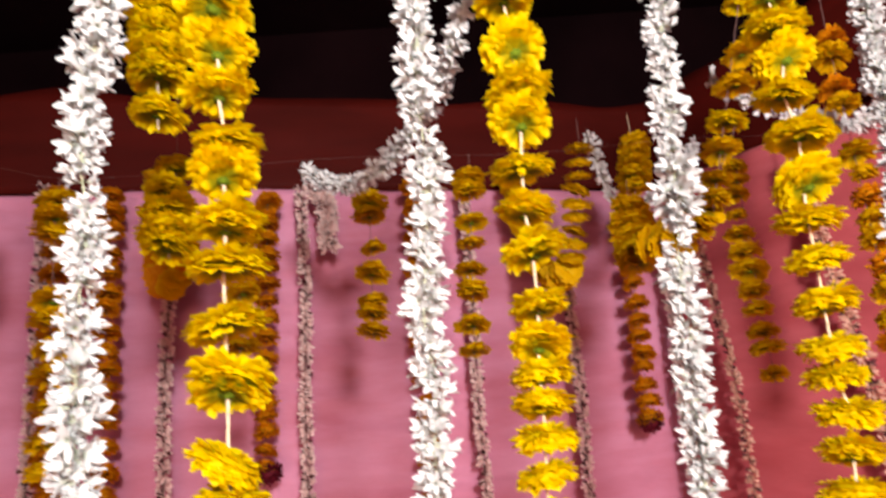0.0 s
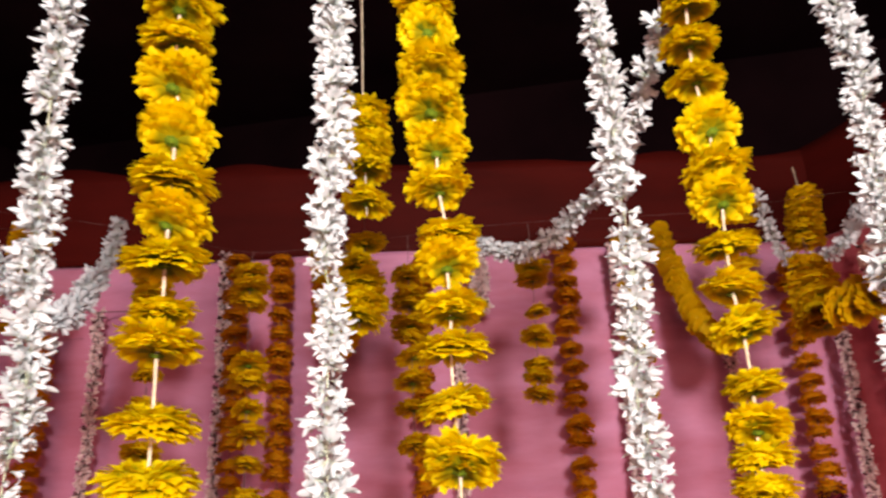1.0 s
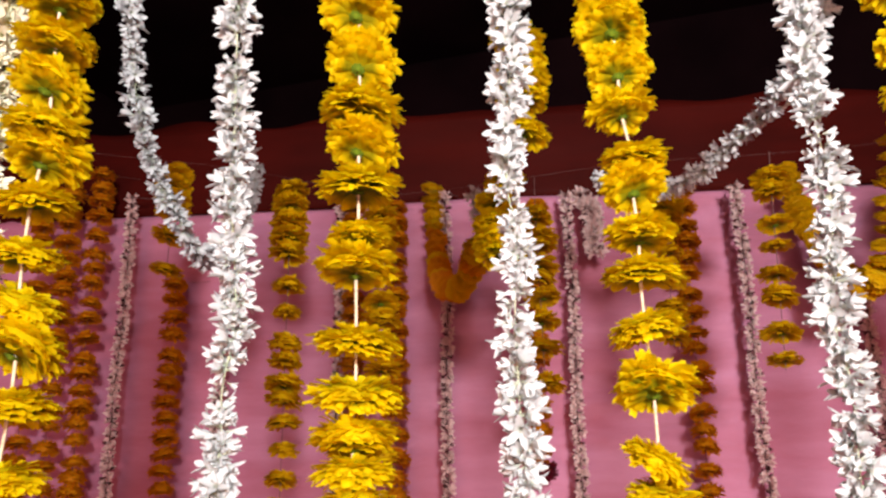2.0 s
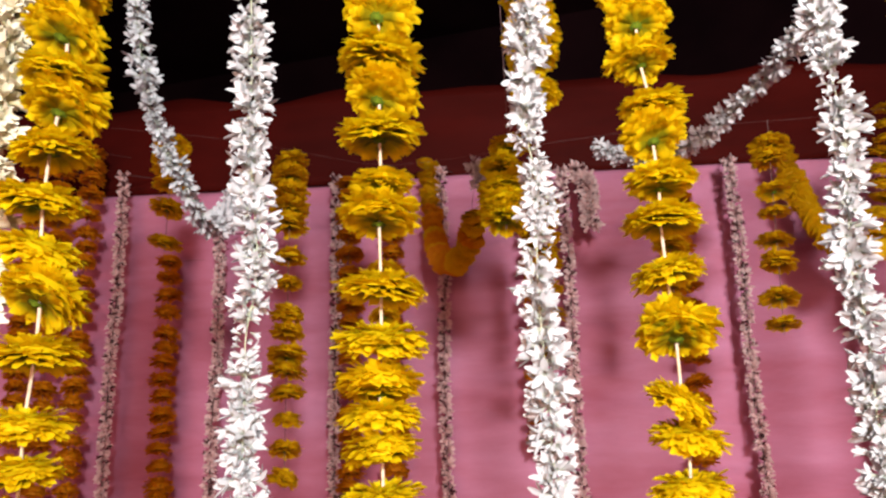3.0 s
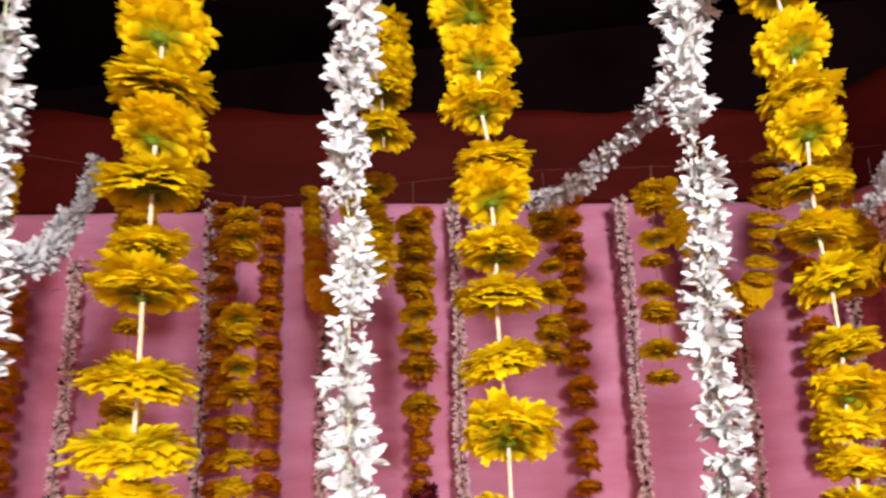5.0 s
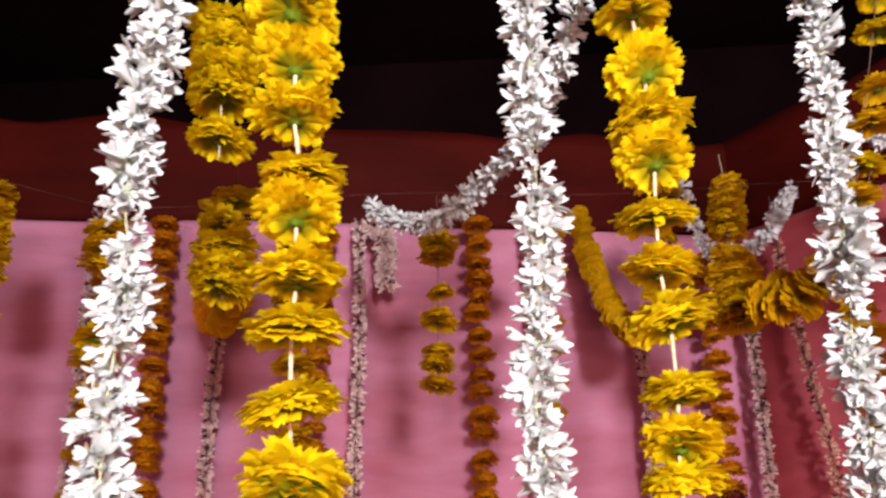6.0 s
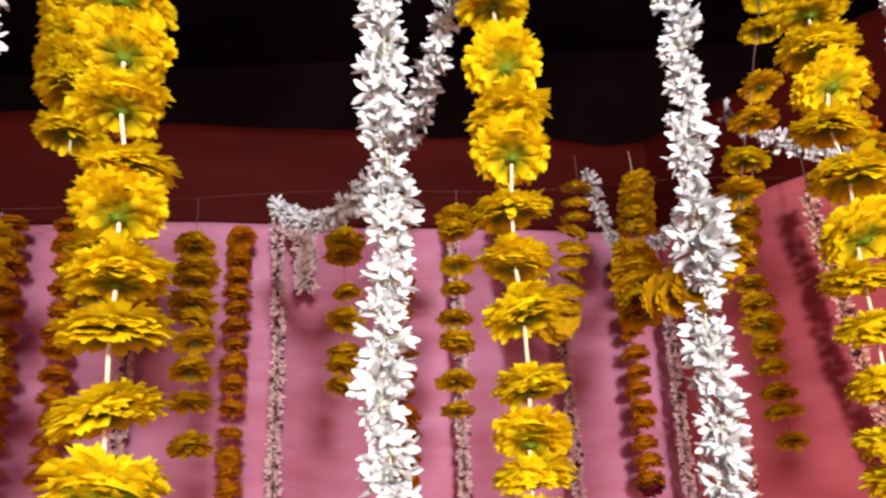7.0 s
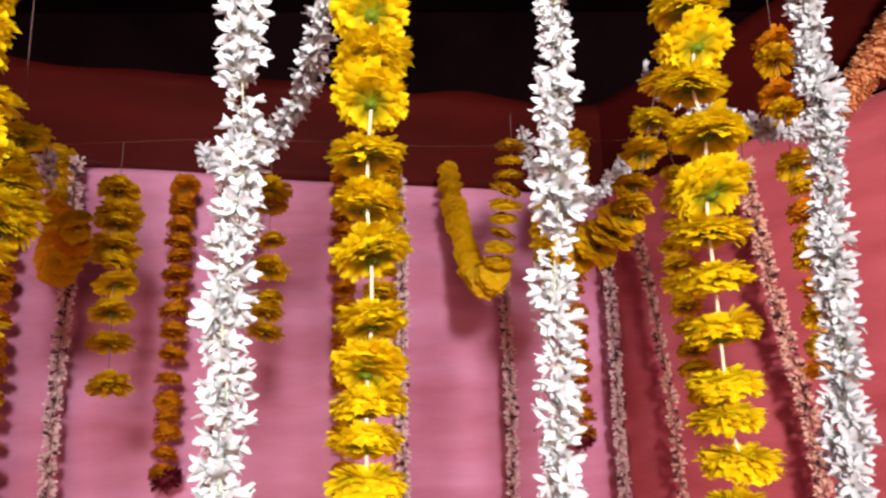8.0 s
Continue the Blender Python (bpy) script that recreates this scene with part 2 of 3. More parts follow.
def bud_mesh(name, seed, mat, petals=5, rows=4):
    """A small waxy blossom of length 1 along +z: a slim tube that opens into pointed petals."""
    rng = random.Random(seed)
    V, F, U = [], [], []
    n = 6
    for r, z, t in ((0.05, 0.0, 0.0), (0.085, 0.22, 0.25), (0.13, 0.42, 0.5)):
        for k in range(n):
            V.append((r * math.cos(k * 1.0472), r * math.sin(k * 1.0472), z))
            U.append((t, 0.5))
    for i in range(2):
        for k in range(n):
            a, b = i * n + k, i * n + (k + 1) % n
            F.append((a, b, b + n, a + n))
    spread = rng.uniform(0.10, 0.85)
    for k in range(petals):
        az = 2 * math.pi * (k + rng.uniform(-0.2, 0.2)) / petals
        e = math.pi / 2 - spread * rng.uniform(0.5, 1.1)
        out = Vector((math.cos(az), math.sin(az), 0))
        side = Vector((-math.sin(az), math.cos(az), 0))
        p = out * 0.08 + Vector((0, 0, 0.36))
        o = len(V)
        L = rng.uniform(0.62, 0.88)
        for i, w in enumerate((0.14, 0.33, 0.33, 0.09)):
            d = out * math.cos(e) + Vector((0, 0, math.sin(e)))
            up = out * -math.sin(e) + Vector((0, 0, math.cos(e)))
            V += [tuple(p - side * w * 0.5), tuple(p - up * w * 0.22), tuple(p + side * w * 0.5)]
            U += [(0.5 + i / 6, 0), (0.5 + i / 6, 0.5), (0.5 + i / 6, 1)]
            p = p + d * L / 3
            e -= rng.uniform(0.0, 0.35)
        for i in range(3):
            a = o + i * 3
            F += [(a, a + 1, a + 4, a + 3), (a + 1, a + 2, a + 5, a + 4)]
    return mesh_from(name, V, F, mat, U)


BUDS = [bud_mesh("blossom", 100 + i, WHITE) for i in range(8)]
CREAM_BUDS = [bud_mesh("blossom", 120 + i, CREAM) for i in range(5)]
GREYISH = petal_material("greyish_white_petals", (0.30, 0.30, 0.22), (0.70, 0.69, 0.70), (0.78, 0.77, 0.79), (0.50, 0.47, 0.48), 0.22)
FADED_WHITE_BUDS = [bud_mesh("blossom", 180 + i, GREYISH, 5) for i in range(4)]
FADED_BUDS = [bud_mesh("blossom", 140 + i, DULL, 4) for i in range(5)]
DRIED = petal_material("dried_petals", (0.04, 0.015, 0.015), (0.10, 0.035, 0.040), (0.16, 0.07, 0.07), (0.06, 0.02, 0.025), 0.05)
DRY_BUDS = [bud_mesh("blossom", 200 + i, DRIED, 4) for i in range(3)]
PEACH_BUDS = [bud_mesh("blossom", 160 + i, PEACH, 4) for i in range(4)]
CEILING_Z = 3.1


def head(rng, meshes, parent, at, size, back=0.0, roll=0.0, calyx=True, high=1.0):
    """One threaded flower head. back: degrees by which it tips its foot to the front; roll: its lean sideways."""
    m = Matrix.Translation(at) @ pose(0, 0, 0, -back, roll, 0) @ pose(0, 0, 0, rng.uniform(-5, 5), rng.uniform(-5, 5), rng.uniform(0, 360))
    s = size / 2
    m = m @ Matrix.Diagonal((s, s, s * high, 1))
    ob = piece("flower", rng.choice(meshes), parent, m)
    if calyx:
        piece("calyx", CALYX, ob, Matrix(), "green calyx")
    return ob


def near_marigold_strand(seed, x, y, rows, label, scale=1.0):
    """A hanging string of yellow heads. rows: height, shift to the side, width, how much of the foot shows, lean."""
    rng = random.Random(seed)
    thing = tagged(new("marigold_garland"), label, "garland", "yellow garlands of the front row")
    thing.location = (x, y, CEILING_Z)
    pts = [(0, 0, 0)]
    for z, dx, w, foot, *lean in rows:
        pts.append((dx, 0, z - CEILING_Z))
        meshes = NEAR_FLAT if foot == 0 else NEAR_FULL
        head(rng, meshes, thing, (dx, rng.uniform(-0.003, 0.003), z - CEILING_Z + 0.002), w * 0.95 * scale,
             (0, 10, 32)[int(foot)] + rng.uniform(-4, 4), -(lean[0] if lean else rng.uniform(-6, 6)), True,
             (0.70, 0.80, 0.88)[int(foot)])
    pts.append((rows[-1][1], 0, rows[-1][0] - CEILING_Z - 0.06))
    cord("thread", pts, 0.0012, THREAD, thing, "pale cotton thread")
    return thing


def hung_heads(seed, name, x, y, rows, meshes, label, group, top, calyx=False, high=1.0, back=10, anchor=0.0, line_mat=None):
    """A farther string of flower heads that hangs from height top."""
    rng = random.Random(seed)
    thing = tagged(new(name), label, "garland", group)
    thing.location = (x, y, top)
    for z, dx, w in rows:
        head(rng, meshes, thing, (dx, 0, z - top), w * 1.04, back + rng.uniform(-8, 8), rng.uniform(-10, 10), calyx, high * rng.uniform(0.85, 1.15))
    cord("thread", [(0, anchor, 0), (rows[0][1], 0, rows[0][0] - top), (rows[-1][1], 0, rows[-1][0] - top - 0.02)], 0.0006, line_mat or GREY_THREAD, thing)
    return thing


def joined_blossoms(rng, buds, line, ring, size, spin=0.7):
    """One mesh of many small blossoms that stand out from a line of points and directions."""
    data = []
    for me in buds:
        co = np.empty(len(me.vertices) * 3, dtype=np.float32)
        me.vertices.foreach_get("co", co)
        uv = [(0, 0)] * len(me.vertices)
        for l, u in zip(me.loops, me.uv_layers[0].data):
            uv[l.vertex_index] = tuple(u.uv)
        data.append((co.reshape(-1, 3), [tuple(p.vertices) for p in me.polygons], uv))
    V, F, U, n = [], [], [], 0
    for p, d in line:
        u = d.cross(Vector((0.2, 0.97, 0.1))).normalized()
        v = d.cross(u)
        for _ in range(ring):
            a = rng.uniform(0, 6.2832)
            r = u * math.cos(a) + v * math.sin(a)
            way = (r + d * rng.uniform(-spin, spin)).normalized()
            q = np.array(way.to_track_quat("Z", "X").to_matrix() @ Matrix.Rotation(rng.uniform(0, 6.28), 3, "Z"))
            co, f, uv = rng.choice(data)
            V.append(co @ q.T * size * rng.uniform(0.75, 1.25) + np.array(p))
            F += [tuple(k + n for k in g) for g in f]
            U += uv
            n += len(co)
    return mesh_from("blossoms", [tuple(w) for w in np.concatenate(V)], F, buds[0].materials[0], U)


def blossom_rope(seed, name, controls, label, group, buds, radius, gap, ring, size, category="garland", lead=None, girths=()):
    """A thick rope of small blossoms bound round a cord; the thing's origin is the first control point."""
    rng = random.Random(seed)
    thing = tagged(new(name), label, category, group)
    origin = Vector(controls[0])
    thing.location = origin
    local = [Vector(c) - origin for c in controls]
    line = even_points(local, gap)
    for i, (p, d) in enumerate(line):
        thin = 0.95 + 0.30 * noise.noise(Vector((i * 0.17, seed * 3.1, 0)))
        keep = 0.95
        for z, width, factor in girths:
            near = math.exp(-((p.z + origin.z - z) / width) ** 2)
            thin *= 1 + (factor - 1) * near
            keep *= 1 + (min(factor, 1.0) - 1) * 0.7 * near
        u = d.cross(Vector((0.2, 0.97, 0.1))).normalized()
        v = d.cross(u)
        for k in range(ring):
            if rng.random() > keep:
                continue
            a = 2 * math.pi * (k + 0.5 * (i % 2) + rng.uniform(-0.3, 0.3)) / ring
            r = u * math.cos(a) + v * math.sin(a)
            way = (r + d * rng.uniform(-0.75, 0.55)).normalized()
            q = way.to_track_quat("Z", "X").to_matrix().to_4x4()
            s = size * rng.uniform(0.72, 1.32) * thin
            m = Matrix.Translation(p + r * (radius * 0.20) + d * rng.uniform(-0.4, 0.4) * gap) @ q @ pose(0, 0, 0, 0, 0, rng.uniform(0, 360)) @ Matrix.Diagonal((s, s, s, 1))
            piece("blossom", rng.choice(buds), thing, m)
    inner = [(p, d) for p, d in even_points(local, gap * 0.5) if all(abs(p.z + origin.z - z) > width or factor > 0.7 for z, width, factor in girths)]
    me = joined_blossoms(rng, buds, inner, 4, size * 0.72, 1.2)
    tagged(piece("inner_blossoms", me, thing, Matrix()), kind="stuff")
    cord("cord", curve_points(local, 8), radius * 0.028, PALE_STEM, thing, "pale green binding cord")
    if lead:
        cord("thread", [Vector(lead) - origin, Vector((0, 0, 0))], 0.0005, GREY_THREAD, thing)
    return thing


def far_rope(seed, name, controls, label, group, buds, gap, ring, size, top):
    """A thin far rope of tiny faded blossoms, joined into one part, with its own thread up to top."""
    rng = random.Random(seed)
    thing = tagged(new(name), label, "garland", group)
    origin = Vector(controls[0])
    thing.location = origin
    me = joined_blossoms(rng, buds, even_points([Vector(c) - origin for c in controls], gap), ring, size)
    tagged(piece("blossoms", me, thing, Matrix()), kind="stuff")
    dry = joined_blossoms(rng, DRY_BUDS, even_points([Vector(c) - origin for c in controls], gap * 1.7), 1, size * 1.05)
    tagged(piece("dried_fluff", dry, thing, Matrix(), "dark dried petals"), kind="stuff")
    cord("cord", [Vector(top) - origin] + curve_points([Vector(c) - origin for c in controls], 4), 0.0013, BARK, thing)
    return thing


def head_swag(seed, name, controls, meshes, label, group, size, gap, top_points=(), flat=0.58):
    """A festoon of flower heads pressed together along a hanging curve."""
    rng = random.Random(seed)
    thing = tagged(new(name), label, "garland", group)
    origin = Vector(controls[0])
    thing.location = origin
    local = [Vector(c) - origin for c in controls]
    for p, d in even_points(local, gap):
        q = d.to_track_quat("Z", "Y").to_matrix().to_4x4()
        s = size / 2 * rng.uniform(0.9, 1.12)
        m = Matrix.Translation(p) @ q @ pose(0, 0, 0, rng.uniform(-12, 12), rng.uniform(-12, 12), rng.uniform(0, 360)) @ Matrix.Diagonal((s, s, s * flat, 1))
        piece("flower", rng.choice(meshes), thing, m)
    ends = [Vector(p) - origin for p in top_points]
    path = curve_points(local, 6)
    cord("thread", ends[:1] + path + ends[1:], 0.0005, GREY_THREAD, thing)
    return thing


# ---- setting ----
def wall_y(x):
    return 1.89 + 0.2 * x


def mid_y(x):
    return 1.20 + 0.2 * x


def cloth_sheet(name, a, b, low, high, mat, seed, fold, label, cells=0.03, hem=0.0, thick=0.003):
    """A hung sheet of cloth from plan point a to b, with soft slack folds and an uneven upper edge."""
    length = math.hypot(b[0] - a[0], b[1] - a[1])
    nx, nz = max(2, int(length / cells)), max(2, int((high - low) / cells))
    d = Vector((b[0] - a[0], b[1] - a[1], 0)) / length
    nrm = Vector((d.y, -d.x, 0))
    V, F = [], []
    for j in range(nz + 1):
        for i in range(nx + 1):
            u, z = length * i / nx, low + (high - low) * j / nz
            k = noise.noise(Vector((u * 1.1 + seed, z * 5.0, seed))) + 0.75 * noise.noise(Vector((u * 2.6, z * 15.0 + seed, 3.0)))
            k += 0.34 * noise.noise(Vector((u * 7.0, z * 34.0 + seed, 8.0)))
            k2 = noise.noise(Vector((u * 5.0, z * 1.1, seed + 9)))
            z2 = z + (hem * noise.noise(Vector((u * 4.0, seed, 5.0))) if j == nz else 0)
            V.append(Vector((a[0], a[1], 0)) + d * u + nrm * (fold * (k + 0.5 * k2)) + Vector((0, 0, z2)))
    n = len(V)
    V += [v - nrm * thick for v in V[:n]]
    w = nx + 1
    for j in range(nz):
        for i in range(nx):
            q = (j * w + i, j * w + i + 1, (j + 1) * w + i + 1, (j + 1) * w + i)
            F += [q, tuple(k + n for k in q[::-1])]
    rim = [i for i in range(w)] + [j * w + nx for j in range(1, nz + 1)] + [nz * w + i for i in range(nx - 1, -1, -1)] + [j * w for j in range(nz - 1, 0, -1)]
    for p, q in zip(rim, rim[1:] + rim[:1]):
        F.append((q, p, p + n, q + n))
    ob = new(name, mesh_from(name, [tuple(v) for v in V], F, mat))
    return tagged(ob, label, "cloth wall", "", "structure")


CORNER_R, CORNER_L = (0.68, 2.026), (-2.04, 1.482)
END_R, END_L = (1.90, -0.40), (-1.75, -0.40)
BAND_LOW, BAND_HIGH = 2.096, 2.366
cloth_sheet("wall_north", CORNER_L, (CORNER_R[0] + 0.03, CORNER_R[1] + 0.006), 0.0, BAND_LOW, PINK, 1.0, 0.022, "pink cloth wall with slack horizontal folds", 0.016)
cloth_sheet("trim_north", (CORNER_L[0], CORNER_L[1] - 0.008), (CORNER_R[0] + 0.03, CORNER_R[1] - 0.002), BAND_LOW - 0.004, BAND_HIGH, RED, 2.0, 0.005, "dark red cloth band along the top of the pink wall", 0.025, 0.03)
cloth_sheet("wall_east", CORNER_R, END_R, 0.0, BAND_LOW, ROSE, 4.0, 0.020, "rose-red cloth wall with slack folds", 0.02)
cloth_sheet("trim_east", (CORNER_R[0] - 0.016, CORNER_R[1] + 0.012), (END_R[0] - 0.008, END_R[1] - 0.006), BAND_LOW - 0.004, BAND_HIGH + 0.01, RED, 5.0, 0.006, "dark red cloth band along the top of the rose wall", 0.03, 0.03)
cloth_sheet("wall_west", END_L, CORNER_L, 0.0, 2.45, PINK, 6.0, 0.012, "pink cloth wall with slack folds", 0.04)


def slab(name, lo, hi, mat, label, category):
    bm = bmesh.new()
    bmesh.ops.create_cube(bm, size=1.0)
    for v in bm.verts:
        v.co = Vector([lo[k] + (v.co[k] + 0.5) * (hi[k] - lo[k]) for k in range(3)])
    bmesh.ops.bevel(bm, geom=bm.edges[:], offset=0.01, segments=1, affect="EDGES")
    me = bpy.data.meshes.new(name)
    bm.to_mesh(me)
    bm.free()
    me.materials.append(mat)
    return tagged(new(name, me), label, category, "", "structure")


slab("floor", (-3.2, -2.4, -0.1), (3.2, 3.2, 0.0), CEMENT, "plain grey cement floor", "floor")
# ceiling and dark walls: near-black sheets in place of unlit darkness
slab("ceiling", (-3.2, -2.4, CEILING_Z), (3.2, 3.2, CEILING_Z + 0.1), BLACK, "near-black ceiling standing in for the unlit dark above the garlands", "ceiling")
slab("wall_dark", (-3.2, 2.7, 0.0), (3.2, 2.8, CEILING_Z), BLACK, "near-black sheet standing in for unlit space far behind the pink wall", "wall")
slab("wall_dark_east", (2.7, -2.3, 0.0), (2.8, 2.7, CEILING_Z), BLACK, "near-black side wall standing in for unlit space", "wall")
slab("wall_dark_west", (-2.8, -2.3, 0.0), (-2.7, 2.7, CEILING_Z), BLACK, "near-black side wall standing in for unlit space", "wall")
slab("wall_south", (-3.2, -2.4, 0.0), (3.2, -2.3, CEILING_Z), PLASTER, "plain grey plastered wall", "wall")

# ---- front row: yellow strands ----
front = "bright yellow marigold garland hanging from the ceiling on a pale thread"
near_marigold_strand(1, -0.353, 0.458, [(1.975, -0.008, .070, 1), (1.924, -.008, .070, 1), (1.893, -.010, .068, 0), (1.847, -.005, .068, 2), (1.801, -.004, .066, 2), (1.766, -.004, .072, 0), (1.732, -.004, .065, 2), (1.700, -.004, .068, 0), (1.661, -.003, .050, 0), (1.635, -.005, .068, 1), (1.582, -.004, .067, 0), (1.544, -.004, .069, 0), (1.511, -.006, .069, 1), (1.491, -.005, .060, 0), (1.466, -.004, .061, 1), (1.436, -.004, .058, 0), (1.40, -.004, .06, 1)], front)
near_marigold_strand(2, -0.154, 0.531, [(1.985, -.012, .060, 1), (1.943, -.012, .058, 0), (1.913, -.009, .057, 2), (1.875, -.007, .066, 1), (1.836, -.007, .070, 2), (1.798, -.006, .060, 2), (1.763, -.006, .058, 1), (1.724, 0, .059, 0), (1.697, -.002, .058, 2), (1.659, 0, .062, 1), (1.631, -.002, .063, 0), (1.589, -.001, .062, 0, 18), (1.544, .001, .066, 2), (1.494, .001, .057, 0, -28), (1.469, .003, .058, 0), (1.434, .001, .061, 0), (1.40, 0, .06, 1)], front)
near_marigold_strand(3, 0.08, 0.608, [(2.00, -.003, .058, 1), (1.956, -.003, .056, 0), (1.913, -.007, .060, 0), (1.873, -.007, .059, 0), (1.822, -.002, .064, 2), (1.783, -.003, .063, 1), (1.753, -.002, .060, 2), (1.713, -.005, .060, 0, 8), (1.675, -.006, .058, 1), (1.639, -.003, .061, 1, 15), (1.592, -.003, .054, 1), (1.562, -.006, .058, 2), (1.537, -.007, .060, 1), (1.514, -.007, .056, 1), (1.490, -.007, .057, 0), (1.462, -.010, .056, 0, 10), (1.43, -.01, .058, 1)], front)
near_marigold_strand(4, 0.338, 0.65, [(1.96, 0, .06, 1), (1.925, .002, .06, 0), (1.885, 0, .062, 1), (1.852, -.001, .060, 0), (1.818, .003, .062, 2), (1.784, -.004, .066, 0), (1.742, .004, .074, 0), (1.693, -.001, .068, 2), (1.661, -.003, .067, 0), (1.625, -.002, .066, 0, 12), (1.582, -.003, .065, 1), (1.545, -.003, .062, 0), (1.521, -.005, .057, 0), (1.490, .003, .062, 0), (1.455, -.002, .06, 1), (1.425, -.005, .066, 0)], front)
near_marigold_strand(5, -0.552, 0.36, [(1.84, -.012, .066, 1), (1.806, -.012, .068, 1), (1.770, -.010, .070, 2), (1.738, -.009, .070, 0, -10), (1.714, -.011, .070, 2), (1.683, -.016, .066, 0), (1.644, -.018, .073, 0, -12), (1.609, -.016, .070, 0, -20), (1.577, -.012, .072, 2, -5), (1.538, -.012, .070, 0), (1.493, -.016, .067, 0, -10), (1.463, -.015, .066, 0), (1.43, -.015, .066, 1)], front, 0.93)

# ---- front row: white ropes ----
tube = "rope of fresh white tuberose blossoms hanging from the ceiling"
whites = "white ropes of the front row"


def white_strand(seed, y, line, buds=BUDS, label=tube, radius=0.018, size=0.0138, girths=()):
    blossom_rope(seed, "tuberose_garland", [(x, y, z) for x, z in line], label, whites, buds, radius, 0.0119, 6, size, lead=(line[0][0], y, CEILING_Z), girths=girths)


white_strand(11, 0.45, [(-0.468, 1.99), (-0.468, 1.922), (-0.468, 1.842), (-0.466, 1.784), (-0.463, 1.688), (-0.455, 1.603), (-0.463, 1.551), (-0.462, 1.525), (-0.463, 1.484), (-0.459, 1.39)], girths=((1.548, 0.014, 0.45), (1.50, 0.02, 0.85), (1.83, 0.012, 0.6), (1.72, 0.05, 1.12)))
white_strand(12, 0.514, [(-0.249, 1.99), (-0.247, 1.94), (-0.244, 1.834), (-0.249, 1.767), (-0.252, 1.707), (-0.246, 1.662), (-0.25, 1.597), (-0.249, 1.544), (-0.247, 1.493), (-0.245, 1.40)], girths=((1.692, 0.012, 0.6), (1.61, 0.012, 0.7), (1.48, 0.05, 1.1)))
white_strand(13, 0.586, [(-0.012, 1.995), (-0.012, 1.956), (-0.007, 1.844), (-0.010, 1.80), (-0.009, 1.758), (-0.006, 1.706), (-0.008, 1.668), (-0.013, 1.626), (-0.016, 1.592), (-0.015, 1.572), (-0.012, 1.543), (-0.018, 1.40)], size=0.0128, girths=((1.742, 0.012, 0.65), (1.695, 0.03, 1.12), (1.56, 0.03, 1.15)))
white_strand(14, 0.644, [(0.222, 1.995), (0.222, 1.949), (0.227, 1.871), (0.223, 1.821), (0.221, 1.773), (0.219, 1.718), (0.218, 1.683), (0.212, 1.638), (0.211, 1.602), (0.212, 1.571), (0.208, 1.524), (0.205, 1.41)], girths=((1.692, 0.028, 1.28), (1.645, 0.012, 0.5), (1.80, 0.012, 0.65), (1.745, 0.012, 0.75)))
white_strand(15, 0.80, [(0.545, 2.04), (0.542, 1.933), (0.539, 1.867), (0.542, 1.802), (0.537, 1.747), (0.53, 1.681), (0.528, 1.629), (0.525, 1.573), (0.519, 1.519), (0.516, 1.42)], radius=0.021, size=0.0170)
white_strand(16, 0.36, [(-0.615, 1.95), (-0.615, 1.84), (-0.618, 1.783), (-0.618, 1.734), (-0.62, 1.687), (-0.622, 1.60), (-0.624, 1.42)], CREAM_BUDS, "rope of cream-coloured tuberose blossoms hanging from the ceiling", 0.018, 0.0160)

# ---- swags between the rows ----
swags = "white swags between the rows"
blossom_rope(21, "white_swag", [(0.062, 0.655, 1.975), (0.036, 0.695, 1.905), (0.020, 0.74, 1.875), (0.002, 0.80, 1.866), (-0.016, 0.845, 1.857), (-0.042, 0.89, 1.846), (-0.080, 0.93, 1.828), (-0.130, 1.02, 1.842), (-0.189, 1.14, 1.895), (-0.223, 1.175, 1.925)], "thin white blossom swag slung back to the support thread", swags, BUDS, 0.011, 0.0125, 4, 0.0138, "swag", (0.062, 0.655, CEILING_Z))
blossom_rope(22, "white_swag", [(-0.645, 0.50, 2.02), (-0.668, 0.54, 1.93), (-0.69, 0.60, 1.83), (-0.703, 0.69, 1.757), (-0.732, 0.775, 1.738), (-0.765, 0.87, 1.79), (-0.785, 0.95, 1.875), (-0.79, 0.98, 1.955)], "thin white blossom swag slung back to the support thread", swags, BUDS, 0.011, 0.0125, 4, 0.0138, "swag", (-0.645, 0.50, CEILING_Z))
blossom_rope(28, "blossom_tuft", [(-0.738, 0.80, 1.742), (-0.762, 0.87, 1.785), (-0.778, 0.92, 1.84)], "loose tuft of greyish white blossoms tied to a swag", swags, FADED_WHITE_BUDS, 0.018, 0.012, 6, 0.0165, "blossom tuft")
blossom_rope(23, "white_swag", [(0.315, 1.33, 2.013), (0.333, 1.32, 1.93), (0.356, 1.31, 1.863), (0.402, 1.29, 1.858), (0.455, 1.31, 1.892), (0.525, 1.40, 1.965), (0.602, 1.508, 2.041)], "drooping white blossom swag beside a yellow one", swags, FADED_WHITE_BUDS, 0.011, 0.0125, 4, 0.0138, "swag", (0.315, 1.33, 2.03))
blossom_rope(24, "white_swag", [(0.44, 1.02, 1.975), (0.475, 0.99, 1.925), (0.53, 0.95, 1.875), (0.60, 0.96, 1.862), (0.68, 0.99, 1.90)], "short white blossom swag by the rose wall", swags, FADED_WHITE_BUDS, 0.011, 0.0125, 4, 0.0138, "swag")
